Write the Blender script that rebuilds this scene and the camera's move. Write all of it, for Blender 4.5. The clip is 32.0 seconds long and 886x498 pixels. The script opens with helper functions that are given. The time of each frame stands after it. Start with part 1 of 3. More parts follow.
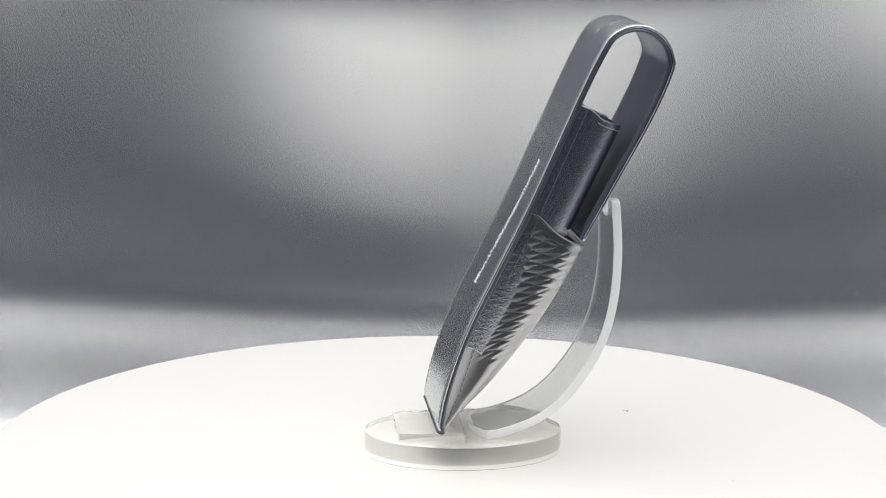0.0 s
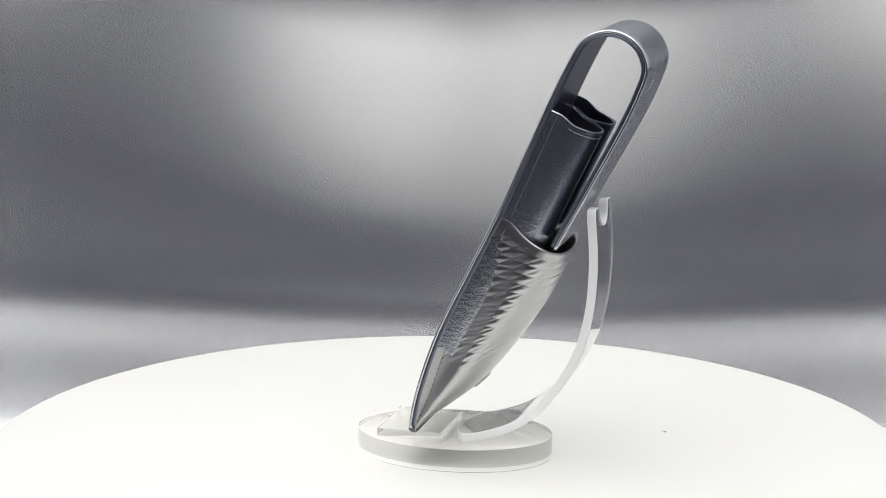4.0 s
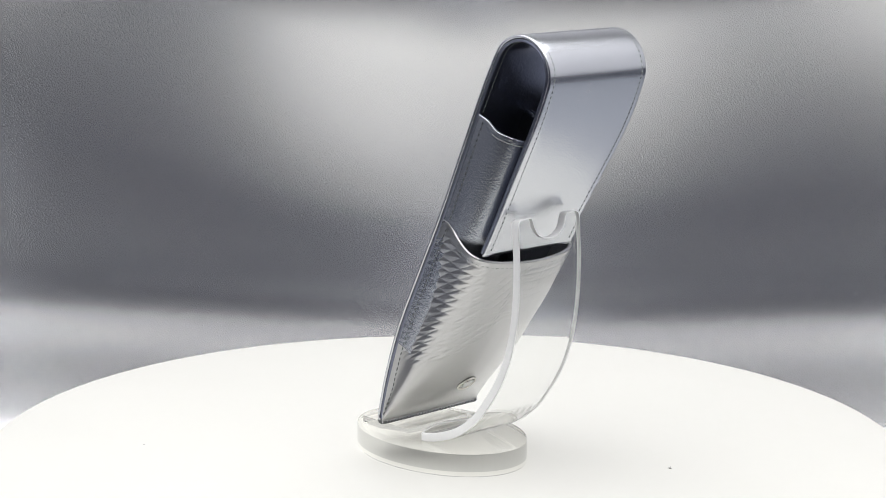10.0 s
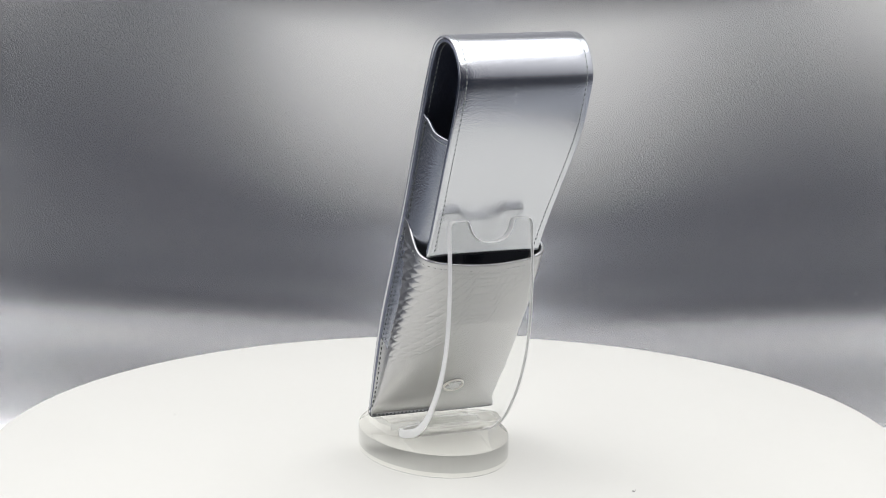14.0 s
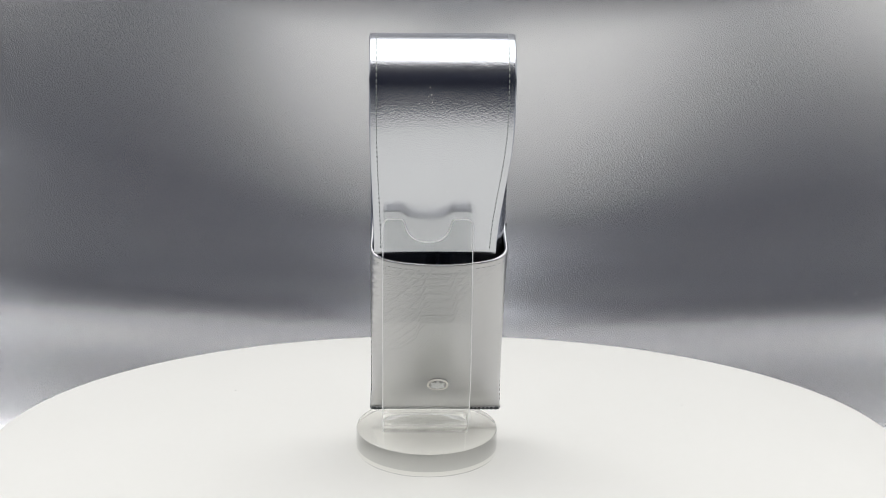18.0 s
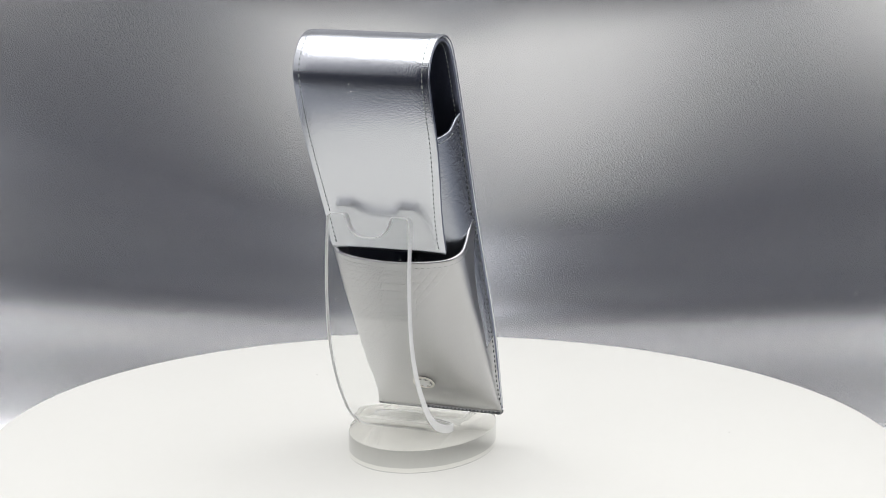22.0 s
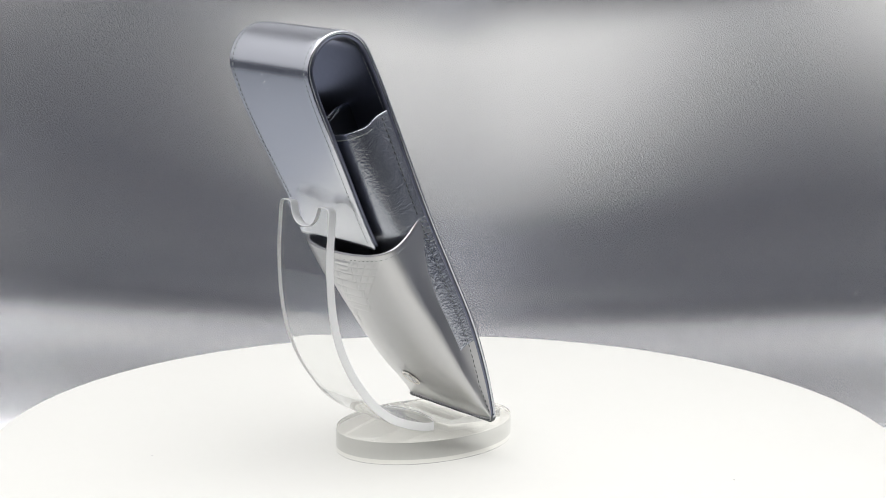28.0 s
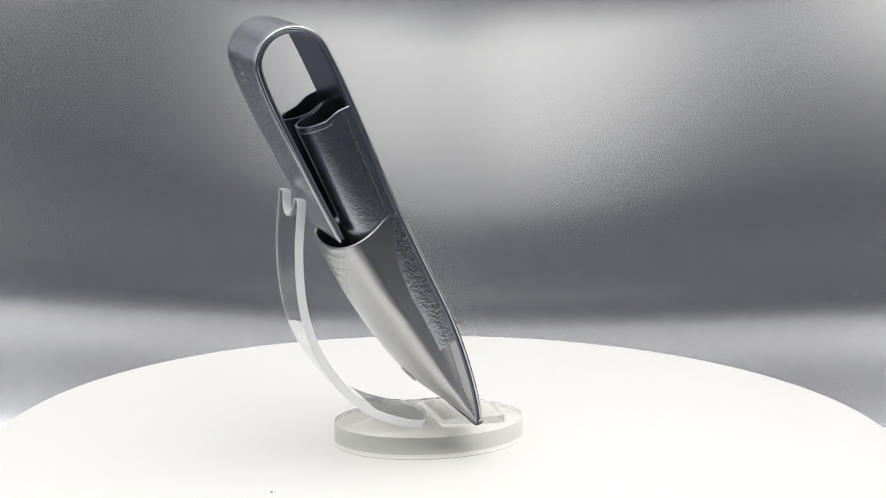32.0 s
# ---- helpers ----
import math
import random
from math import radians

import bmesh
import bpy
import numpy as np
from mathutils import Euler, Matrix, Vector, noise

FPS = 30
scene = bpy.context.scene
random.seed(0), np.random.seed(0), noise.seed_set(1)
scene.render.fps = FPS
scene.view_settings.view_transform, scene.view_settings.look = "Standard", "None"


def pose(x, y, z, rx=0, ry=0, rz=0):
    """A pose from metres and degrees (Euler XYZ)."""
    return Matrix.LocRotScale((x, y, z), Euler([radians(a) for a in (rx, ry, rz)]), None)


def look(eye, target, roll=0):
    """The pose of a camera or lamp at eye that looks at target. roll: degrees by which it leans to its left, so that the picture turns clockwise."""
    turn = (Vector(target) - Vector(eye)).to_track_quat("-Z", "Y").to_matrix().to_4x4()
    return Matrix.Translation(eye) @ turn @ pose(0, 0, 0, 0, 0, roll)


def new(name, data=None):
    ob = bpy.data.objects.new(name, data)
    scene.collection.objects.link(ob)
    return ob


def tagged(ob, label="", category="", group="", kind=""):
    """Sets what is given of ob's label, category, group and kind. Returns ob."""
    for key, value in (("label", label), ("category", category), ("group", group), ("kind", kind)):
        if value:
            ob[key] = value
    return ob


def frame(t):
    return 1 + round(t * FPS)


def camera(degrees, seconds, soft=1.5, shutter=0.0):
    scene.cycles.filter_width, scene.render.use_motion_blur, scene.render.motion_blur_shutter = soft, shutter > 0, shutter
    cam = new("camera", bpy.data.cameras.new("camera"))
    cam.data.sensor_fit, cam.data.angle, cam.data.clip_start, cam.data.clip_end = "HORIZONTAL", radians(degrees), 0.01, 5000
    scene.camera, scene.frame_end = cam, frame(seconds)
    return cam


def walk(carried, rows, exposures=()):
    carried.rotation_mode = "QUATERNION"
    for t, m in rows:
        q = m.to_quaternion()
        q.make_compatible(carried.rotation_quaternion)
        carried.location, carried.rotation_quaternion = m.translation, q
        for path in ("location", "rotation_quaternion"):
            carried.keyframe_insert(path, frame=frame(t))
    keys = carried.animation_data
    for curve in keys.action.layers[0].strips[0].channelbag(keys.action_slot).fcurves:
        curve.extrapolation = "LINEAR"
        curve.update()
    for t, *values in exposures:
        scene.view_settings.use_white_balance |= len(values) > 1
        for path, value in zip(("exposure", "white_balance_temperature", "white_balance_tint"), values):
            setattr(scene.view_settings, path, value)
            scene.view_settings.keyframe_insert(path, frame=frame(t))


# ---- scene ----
# One turntable shot: the camera stands still, the platter turns clockwise under a pen pouch on an acrylic stand.
cam = camera(25.25, 32.0, soft=0.8)
EYE = (0.0, -0.67, 0.202)
VIEW = look(EYE, (EYE[0] - 0.00319, EYE[1] + 0.98109, EYE[2] - 0.19351), 0.48)
# the lens darkens its picture a little while the broad front faces it
walk(cam, [(0, VIEW), (32, VIEW)], [(0, 0), (12, 0), (13, -0.05), (14, -0.13), (15.5, -0.2), (17, -0.22), (21, -0.22), (22, -0.13), (23, 0), (25, 0), (32, 0)])
MM = 0.001


def spin(t):
    """The platter's angle in degrees at t seconds."""
    return 96.48 - 5.26743 * t


# ---- light ----
world = bpy.data.worlds.new("dim_studio")
world.use_nodes = True
scene.world = world
world.node_tree.nodes["Background"].inputs[0].default_value = (0.75, 0.8, 1.0, 1)
world.node_tree.nodes["Background"].inputs[1].default_value = 0.05


def softbox(name, eye, target, sx, sy, watts, colour):
    data = bpy.data.lights.new(name, "AREA")
    data.shape, data.size, data.size_y, data.energy, data.color = "RECTANGLE", sx, sy, watts, colour
    lamp = new(name, data)
    lamp.matrix_world = look(eye, target)
    return lamp


softbox("overhead_softbox", (0.0, -0.2375, 0.95), (0, -0.2375, 0), 1.32, 1.375, 19.1, (1.0, 0.99, 0.985))


# ---- materials ----
def material(name, colour, rough=0.5, metal=0.0, grain=0.0, grain_size=0.001, bump=0.0, bump_size=0.001, kind="noise",
             rough_var=0.0, stretch=(1, 1, 1), ior=1.5, coat=0.0, transmission=0.0, spec=0.5, bump_mm=0.1):
    """A principled material with a broad and a fine variation in colour and gloss and a fine relief."""
    m = bpy.data.materials.new(name)
    m.use_nodes = True
    t, b = m.node_tree, m.node_tree.nodes["Principled BSDF"]
    L = t.links.new
    b.inputs["Base Color"].default_value = (*colour, 1)
    b.inputs["Roughness"].default_value = rough
    b.inputs["Metallic"].default_value = metal
    b.inputs["IOR"].default_value = ior
    b.inputs["Coat Weight"].default_value = coat
    b.inputs["Coat Roughness"].default_value = 0.15
    b.inputs["Transmission Weight"].default_value = transmission
    b.inputs["Specular IOR Level"].default_value = spec
    co = t.nodes.new("ShaderNodeTexCoord")
    mp = t.nodes.new("ShaderNodeMapping")
    mp.inputs["Scale"].default_value = stretch
    L(co.outputs["Object"], mp.inputs["Vector"])

    def tex(size, what="noise", detail=3.0):
        if what == "voronoi":
            n = t.nodes.new("ShaderNodeTexVoronoi")
            n.feature = "SMOOTH_F1"
            out = n.outputs["Distance"]
        else:
            n = t.nodes.new("ShaderNodeTexNoise")
            n.inputs["Detail"].default_value = detail
            out = n.outputs["Fac"]
        n.inputs["Scale"].default_value = 1.0 / size
        L(mp.outputs["Vector"], n.inputs["Vector"])
        return out

    if grain:
        mix = t.nodes.new("ShaderNodeMix")
        mix.data_type = "RGBA"
        mix.inputs[6].default_value = (*[c * (1 - grain) for c in colour], 1)
        mix.inputs[7].default_value = (*[min(1, c * (1 + grain)) for c in colour], 1)
        add = t.nodes.new("ShaderNodeMath")
        add.operation = "MULTIPLY_ADD"
        add.inputs[1].default_value = 0.5
        half = t.nodes.new("ShaderNodeMath")
        half.operation = "MULTIPLY"
        half.inputs[1].default_value = 0.5
        L(tex(grain_size * 12), half.inputs[0])
        L(tex(grain_size), add.inputs[0])
        L(half.outputs[0], add.inputs[2])
        L(add.outputs[0], mix.inputs[0])
        L(mix.outputs[2], b.inputs["Base Color"])
    if rough_var:
        r = t.nodes.new("ShaderNodeMapRange")
        r.inputs["To Min"].default_value, r.inputs["To Max"].default_value = rough - rough_var, rough + rough_var
        L(tex(max(grain_size * 8, 0.004)), r.inputs["Value"])
        L(r.outputs[0], b.inputs["Roughness"])
    if bump:
        bp = t.nodes.new("ShaderNodeBump")
        bp.inputs["Strength"].default_value = bump
        bp.inputs["Distance"].default_value = bump_mm * MM
        L(tex(bump_size, kind), bp.inputs["Height"])
        L(bp.outputs["Normal"], b.inputs["Normal"])
    return m


LEATHER = material("polished_dark_leather", (0.63, 0.645, 0.68), 0.265, 1.0, 0.04, 0.002, 0.6, 0.0006, "voronoi", 0.02, bump_mm=0.06)
GRAINY = material("pressed_dark_leather", (0.53, 0.53, 0.535), 0.28, 1.0, 0.03, 0.002, 0.5, 0.0005, "noise", 0.0, bump_mm=0.1)
SLEEVE = material("soft_black_leather", (0.41, 0.43, 0.475), 0.26, 0.93, 0.08, 0.002, 0.7, 0.0008, "noise", 0.0, bump_mm=0.17)
LINING = material("black_leather_lining", (0.20, 0.215, 0.28), 0.30, 0.9, 0.2, 0.0015, 0.5, 0.0008, "voronoi", 0.06)
EDGE = material("black_edge_paint", (0.03, 0.03, 0.035), 0.35, 0.0, 0.2, 0.001, 0.3, 0.0006)
THREAD = material("grey_green_thread", (0.36, 0.39, 0.38), 0.55, 0.0, 0.3, 0.0006, 0.6, 0.0003)
THREAD_DARK = material("dark_thread", (0.09, 0.10, 0.10), 0.55, 0.0, 0.3, 0.0006, 0.6, 0.0003)
FOIL = material("silver_foil", (0.80, 0.80, 0.80), 0.45, 0.0, 0.2, 0.0006, 0.4, 0.0004)
STEEL = material("polished_pale_steel", (0.90, 0.87, 0.81), 0.3, 0.55, 0.05, 0.001)
STEEL_DARK = material("brushed_grey_steel", (0.45, 0.44, 0.42), 0.4, 0.7, 0.1, 0.001)
ENAMEL = material("white_enamel", (0.85, 0.85, 0.84), 0.2, 0.0, 0.03, 0.001)
ACRYLIC = material("clear_acrylic", (0.94, 0.945, 0.94), 0.015, 0.0, ior=1.49, transmission=1.0)
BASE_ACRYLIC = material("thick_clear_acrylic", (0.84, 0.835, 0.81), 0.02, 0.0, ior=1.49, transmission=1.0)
# grey in this colour imitates the dim refraction seen through the slab's side
SIDE_ACRYLIC = material("acrylic_side_painted_refraction", (0.44, 0.445, 0.435), 0.02, 0.0, 0.08, 0.0015, 0.05, 0.0012, ior=1.49, transmission=1.0, stretch=(1, 1, 0.25))
FROSTED = material("frosted_acrylic_edge", (0.98, 0.985, 0.985), 0.2, 0.0, 0.01, 0.001, 0.1, 0.0008, ior=1.49, transmission=0.1)
PLATTER = material("white_satin_plastic", (0.705, 0.703, 0.668), 0.45, 0.0, 0.02, 0.004, 0.15, 0.0008, "noise", 0.05, spec=0.3)
RUBBER = material("black_plastic", (0.03, 0.03, 0.03), 0.5, 0.0, 0.2, 0.002)
DUST = material("grey_dust", (0.3, 0.29, 0.28), 0.9, 0.0, 0.2, 0.001)
SHEET = material("dark_satin_metal_sheet", (0.795, 0.80, 0.822), 0.24, 0.93, 0.05, 0.012, 0.0, 0.0006, rough_var=0.02, stretch=(0.25, 1, 1.5))
DESK = material("grey_laminate", (0.36, 0.38, 0.42), 0.45, 0.0, 0.04, 0.006, 0.1, 0.001)
WALL = material("dark_studio_wall", (0.045, 0.052, 0.09), 0.8, 0.0, 0.2, 0.02, 0.3, 0.004)
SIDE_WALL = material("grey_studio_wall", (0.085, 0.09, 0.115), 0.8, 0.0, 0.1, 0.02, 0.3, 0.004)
PALE_SIDE = material("pale_studio_wall", (0.76, 0.765, 0.79), 0.8, 0.0, 0.1, 0.02, 0.3, 0.004)
SCRATCH = material("pale_scratch", (0.8, 0.8, 0.82), 0.5, 0.3, 0.2, 0.001)


# ---- mesh helpers ----
def part(name, bm, mat, parent=None, label="", smooth=True, kind="", closed=True):
    """Links a bmesh as one mesh object, under parent if there is one."""
    me = bpy.data.meshes.new(name)
    if closed:
        bmesh.ops.recalc_face_normals(bm, faces=bm.faces)
    bm.to_mesh(me)
    bm.free()
    me.materials.append(mat)
    if smooth:
        me.shade_smooth()
    ob = new(name, me)
    if parent:
        ob.parent = parent
    return tagged(ob, label=label, kind=kind)


def grid_faces(bm, rows, closed_u=False, closed_v=False):
    """Quads over rows of verts."""
    nv, nu = len(rows), len(rows[0])
    for j in range(nv if closed_v else nv - 1):
        for i in range(nu if closed_u else nu - 1):
            a, b = rows[j], rows[(j + 1) % nv]
            bm.faces.new((a[i], a[(i + 1) % nu], b[(i + 1) % nu], b[i]))


def slab(outline, z0, z1, bevel=0.0, steps=3, band=0.0):
    """A prism over an outline of (x, y) with rounded rims."""
    bm = bmesh.new()
    cx = sum(p[0] for p in outline) / len(outline)
    cy = sum(p[1] for p in outline) / len(outline)
    low = sorted([(z0 + bevel * (1 - math.cos(k / steps * math.pi / 2)), bevel * (1 - math.sin(k / steps * math.pi / 2))) for k in range(steps + 1)])
    up = [(z0 + z1 - z, i) for z, i in reversed(low)]
    if band:
        low.append((z0 + band, 0.0))
    rows = []
    for z, inset in low + up:
        row = []
        for x, y in outline:
            d = math.hypot(x - cx, y - cy)
            s = (d - inset) / d
            row.append(bm.verts.new((cx + (x - cx) * s, cy + (y - cy) * s, z)))
        rows.append(row)
    grid_faces(bm, rows, closed_u=True)
    bm.faces.new(rows[0])
    bm.faces.new(rows[-1])
    return bm


def box(x0, x1, y0, y1, z0, z1):
    bm = bmesh.new()
    m = Matrix.LocRotScale(((x0 + x1) / 2, (y0 + y1) / 2, (z0 + z1) / 2), None, (x1 - x0, y1 - y0, z1 - z0))
    bmesh.ops.create_cube(bm, size=1, matrix=m)
    return bm


def spline(points, steps):
    """A smooth curve through points (Catmull-Rom)."""
    pts = [Vector(p) for p in points]
    pts = [2 * pts[0] - pts[1], *pts, 2 * pts[-1] - pts[-2]]
    out = []
    for i in range(1, len(pts) - 2):
        p0, p1, p2, p3 = pts[i - 1:i + 3]
        for k in range(steps):
            f = k / steps
            out.append(0.5 * (2 * p1 + (p2 - p0) * f + (2 * p0 - 5 * p1 + 4 * p2 - p3) * f * f + (3 * p1 - p0 - 3 * p2 + p3) * f ** 3))
    out.append(pts[-2])
    return out


def interp(x, table):
    """Smooth-ish table lookup."""
    xs, ys = zip(*table)
    return float(np.interp(x, xs, ys))


# ---- the setting ----
SHEET_Z = -0.095


def setting():
    # unseen desk and room: tones chosen for what leather and sheet reflect
    tagged(part("desk", box(-0.68, 0.68, -0.22, 0.62, -0.125, SHEET_Z - 0.001), DESK, smooth=False), "grey laminate desk under the turntable", "desk", kind="structure")
    tagged(part("floor", box(-0.8, 0.8, -1.8, 1.0, -0.85, -0.8), WALL, smooth=False), "dark studio floor", "floor", kind="structure")
    # dark dados are added below pale walls to blacken the pouch's low reflections
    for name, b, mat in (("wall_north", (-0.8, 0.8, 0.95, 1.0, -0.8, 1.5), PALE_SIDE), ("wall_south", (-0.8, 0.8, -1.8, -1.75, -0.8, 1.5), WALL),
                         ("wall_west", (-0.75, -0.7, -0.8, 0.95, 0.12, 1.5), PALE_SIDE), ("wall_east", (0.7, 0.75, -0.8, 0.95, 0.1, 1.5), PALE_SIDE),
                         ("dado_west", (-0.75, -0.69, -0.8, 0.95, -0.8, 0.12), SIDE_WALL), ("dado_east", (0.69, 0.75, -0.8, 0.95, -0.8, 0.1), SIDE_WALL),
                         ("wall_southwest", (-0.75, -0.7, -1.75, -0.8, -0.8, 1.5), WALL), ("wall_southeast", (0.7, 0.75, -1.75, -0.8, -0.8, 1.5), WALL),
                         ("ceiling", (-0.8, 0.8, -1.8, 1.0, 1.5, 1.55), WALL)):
        tagged(part(name, box(*b), mat, smooth=False), "unseen plain studio " + name.split("_")[0], name.split("_")[0], kind="structure")
    backdrop()


# lean of the sheet's face from the upright, bent to put pale and dark reflections in place: its upper part, by height
# over a curved line, and its sweep forward at the foot
REFLECT_LEAN = [(-0.045, 8.0), (-0.02, 10.9), (0.0, 4.2), (0.02, 0.8), (0.045, -3.2), (0.08, -9.0), (0.14, 0.7)]
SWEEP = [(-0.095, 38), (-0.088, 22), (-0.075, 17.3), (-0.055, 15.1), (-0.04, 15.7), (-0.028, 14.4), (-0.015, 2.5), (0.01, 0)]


def reflect_line(x):
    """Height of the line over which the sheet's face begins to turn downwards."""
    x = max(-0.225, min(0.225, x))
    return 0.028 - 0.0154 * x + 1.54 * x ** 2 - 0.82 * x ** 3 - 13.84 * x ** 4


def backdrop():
    """A satin metal sheet that hangs, bowed to shape its reflections, behind the turntable and sweeps forward under it.
    """
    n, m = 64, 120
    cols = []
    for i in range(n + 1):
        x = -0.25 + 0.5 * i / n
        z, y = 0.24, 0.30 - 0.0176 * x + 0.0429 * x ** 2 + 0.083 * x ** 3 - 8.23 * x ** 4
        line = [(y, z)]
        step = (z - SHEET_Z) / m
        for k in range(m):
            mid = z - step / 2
            # this warp decides where platter, dark room and softbox mirror in the sheet
            lean = interp(mid - reflect_line(x), REFLECT_LEAN) + interp(mid + 0.0038 * x - 0.264 * x ** 2, SWEEP)
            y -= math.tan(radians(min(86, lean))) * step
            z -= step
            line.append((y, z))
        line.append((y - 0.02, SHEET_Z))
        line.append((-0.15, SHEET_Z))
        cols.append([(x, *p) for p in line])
    bm = bmesh.new()
    front = [[bm.verts.new(p) for p in col] for col in cols]
    back = [[bm.verts.new((p[0], p[1] + 0.0008, p[2] - 0.0008)) for p in col] for col in cols]
    grid_faces(bm, front)
    grid_faces(bm, back)
    grid_faces(bm, [front[0], back[0]])
    grid_faces(bm, [front[-1], back[-1]])
    grid_faces(bm, [[c[0] for c in front], [c[0] for c in back]])
    grid_faces(bm, [[c[-1] for c in front], [c[-1] for c in back]])
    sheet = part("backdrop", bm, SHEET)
    specks = bmesh.new()
    for x, z, long, high, tilt in ((-0.0291, 0.1251, 1.4, 0.35, 20), (0.1263, 0.0953, 0.5, 0.5, 0), (0.1972, 0.0094, 0.9, 0.4, 25), (0.2002, -0.0063, 1.3, 0.4, 40),
                                   (-0.2127, 0.0611, 0.5, 0.4, 0), (0.0464, 0.0857, 1.0, 0.5, 75), (0.2054, 0.0746, 0.5, 0.4, 0), (0.0966, 0.1179, 1.1, 0.35, 30)):
        i = (x + 0.25) / 0.5 * n
        line = cols[int(round(i))]
        y = float(np.interp(-z, [-p[2] for p in line[:m]], [p[1] for p in line[:m]]))
        bmesh.ops.create_icosphere(specks, subdivisions=1, radius=0.5 * MM,
                                   matrix=Matrix.LocRotScale((x, y - 0.0001, z), Euler((0, radians(tilt), 0)), (long, 0.2, high)))
    part("scuff", specks, SCRATCH, sheet, "pale scuffs and lint", kind="stuff")
    tagged(sheet, "dark satin metal backdrop sheet with soft reflections", "backdrop", kind="structure")


R_PLATTER = 0.1615
MOVING = []


def turntable():
    top = new("turntable")
    outline = [(R_PLATTER * math.cos(k / 180 * math.pi), R_PLATTER * math.sin(k / 180 * math.pi)) for k in range(360)]
    part("platter", slab(outline, -0.012, 0, 0.0012), PLATTER, top)
    drum = [(0.07 * math.cos(k / 48 * math.pi), 0.07 * math.sin(k / 48 * math.pi)) for k in range(96)]
    part("pedestal", slab(drum, SHEET_Z + 0.0002, -0.0125, 0.002), RUBBER, top, "black plastic pedestal")
    rnd = random.Random(7)
    specks = bmesh.new()
    for x, y, r in ((0.036, -0.0715, 0.00045), (0.0372, -0.0705, 0.00025), (-0.05, -0.09, 0.0002), (0.09, 0.05, 0.0002), (-0.08, 0.07, 0.00025)):
        bmesh.ops.create_icosphere(specks, subdivisions=1, radius=r, matrix=Matrix.LocRotScale((x, y, r * 0.4), Euler((0, 0, rnd.random() * 6)), (1.4, 0.8, 0.5)))
    part("dust", specks, DUST, top, "specks of grey dust", kind="stuff")
    MOVING.append((top, Vector((0, 0, 0))))
    tagged(top, "round white turntable with a satin plastic platter", "turntable")


# ---- the acrylic stand ----
def united(bm_a, bm_b):
    """The union of two closed meshes."""
    pair = []
    for bm in (bm_a, bm_b):
        bmesh.ops.recalc_face_normals(bm, faces=bm.faces)
        me = bpy.data.meshes.new("union")
        bm.to_mesh(me)
        bm.free()
        for mat in (BASE_ACRYLIC, SIDE_ACRYLIC, ACRYLIC, FROSTED):
            me.materials.append(mat)
        pair.append(new("union", me))
    mod = pair[0].modifiers.new("union", "BOOLEAN")
    mod.operation, mod.object, mod.solver = "UNION", pair[1], "EXACT"
    bpy.context.view_layer.update()
    done = pair[0].evaluated_get(bpy.context.evaluated_depsgraph_get())
    out = bmesh.new()
    out.from_mesh(done.data)
    for ob in pair:
        me = ob.data
        bpy.data.objects.remove(ob)
        bpy.data.meshes.remove(me)
    return out



STAND_X = (-22.8, 6.0)
BASE = (-7.5, -4.5, 24.5, 34.2, 8.0)


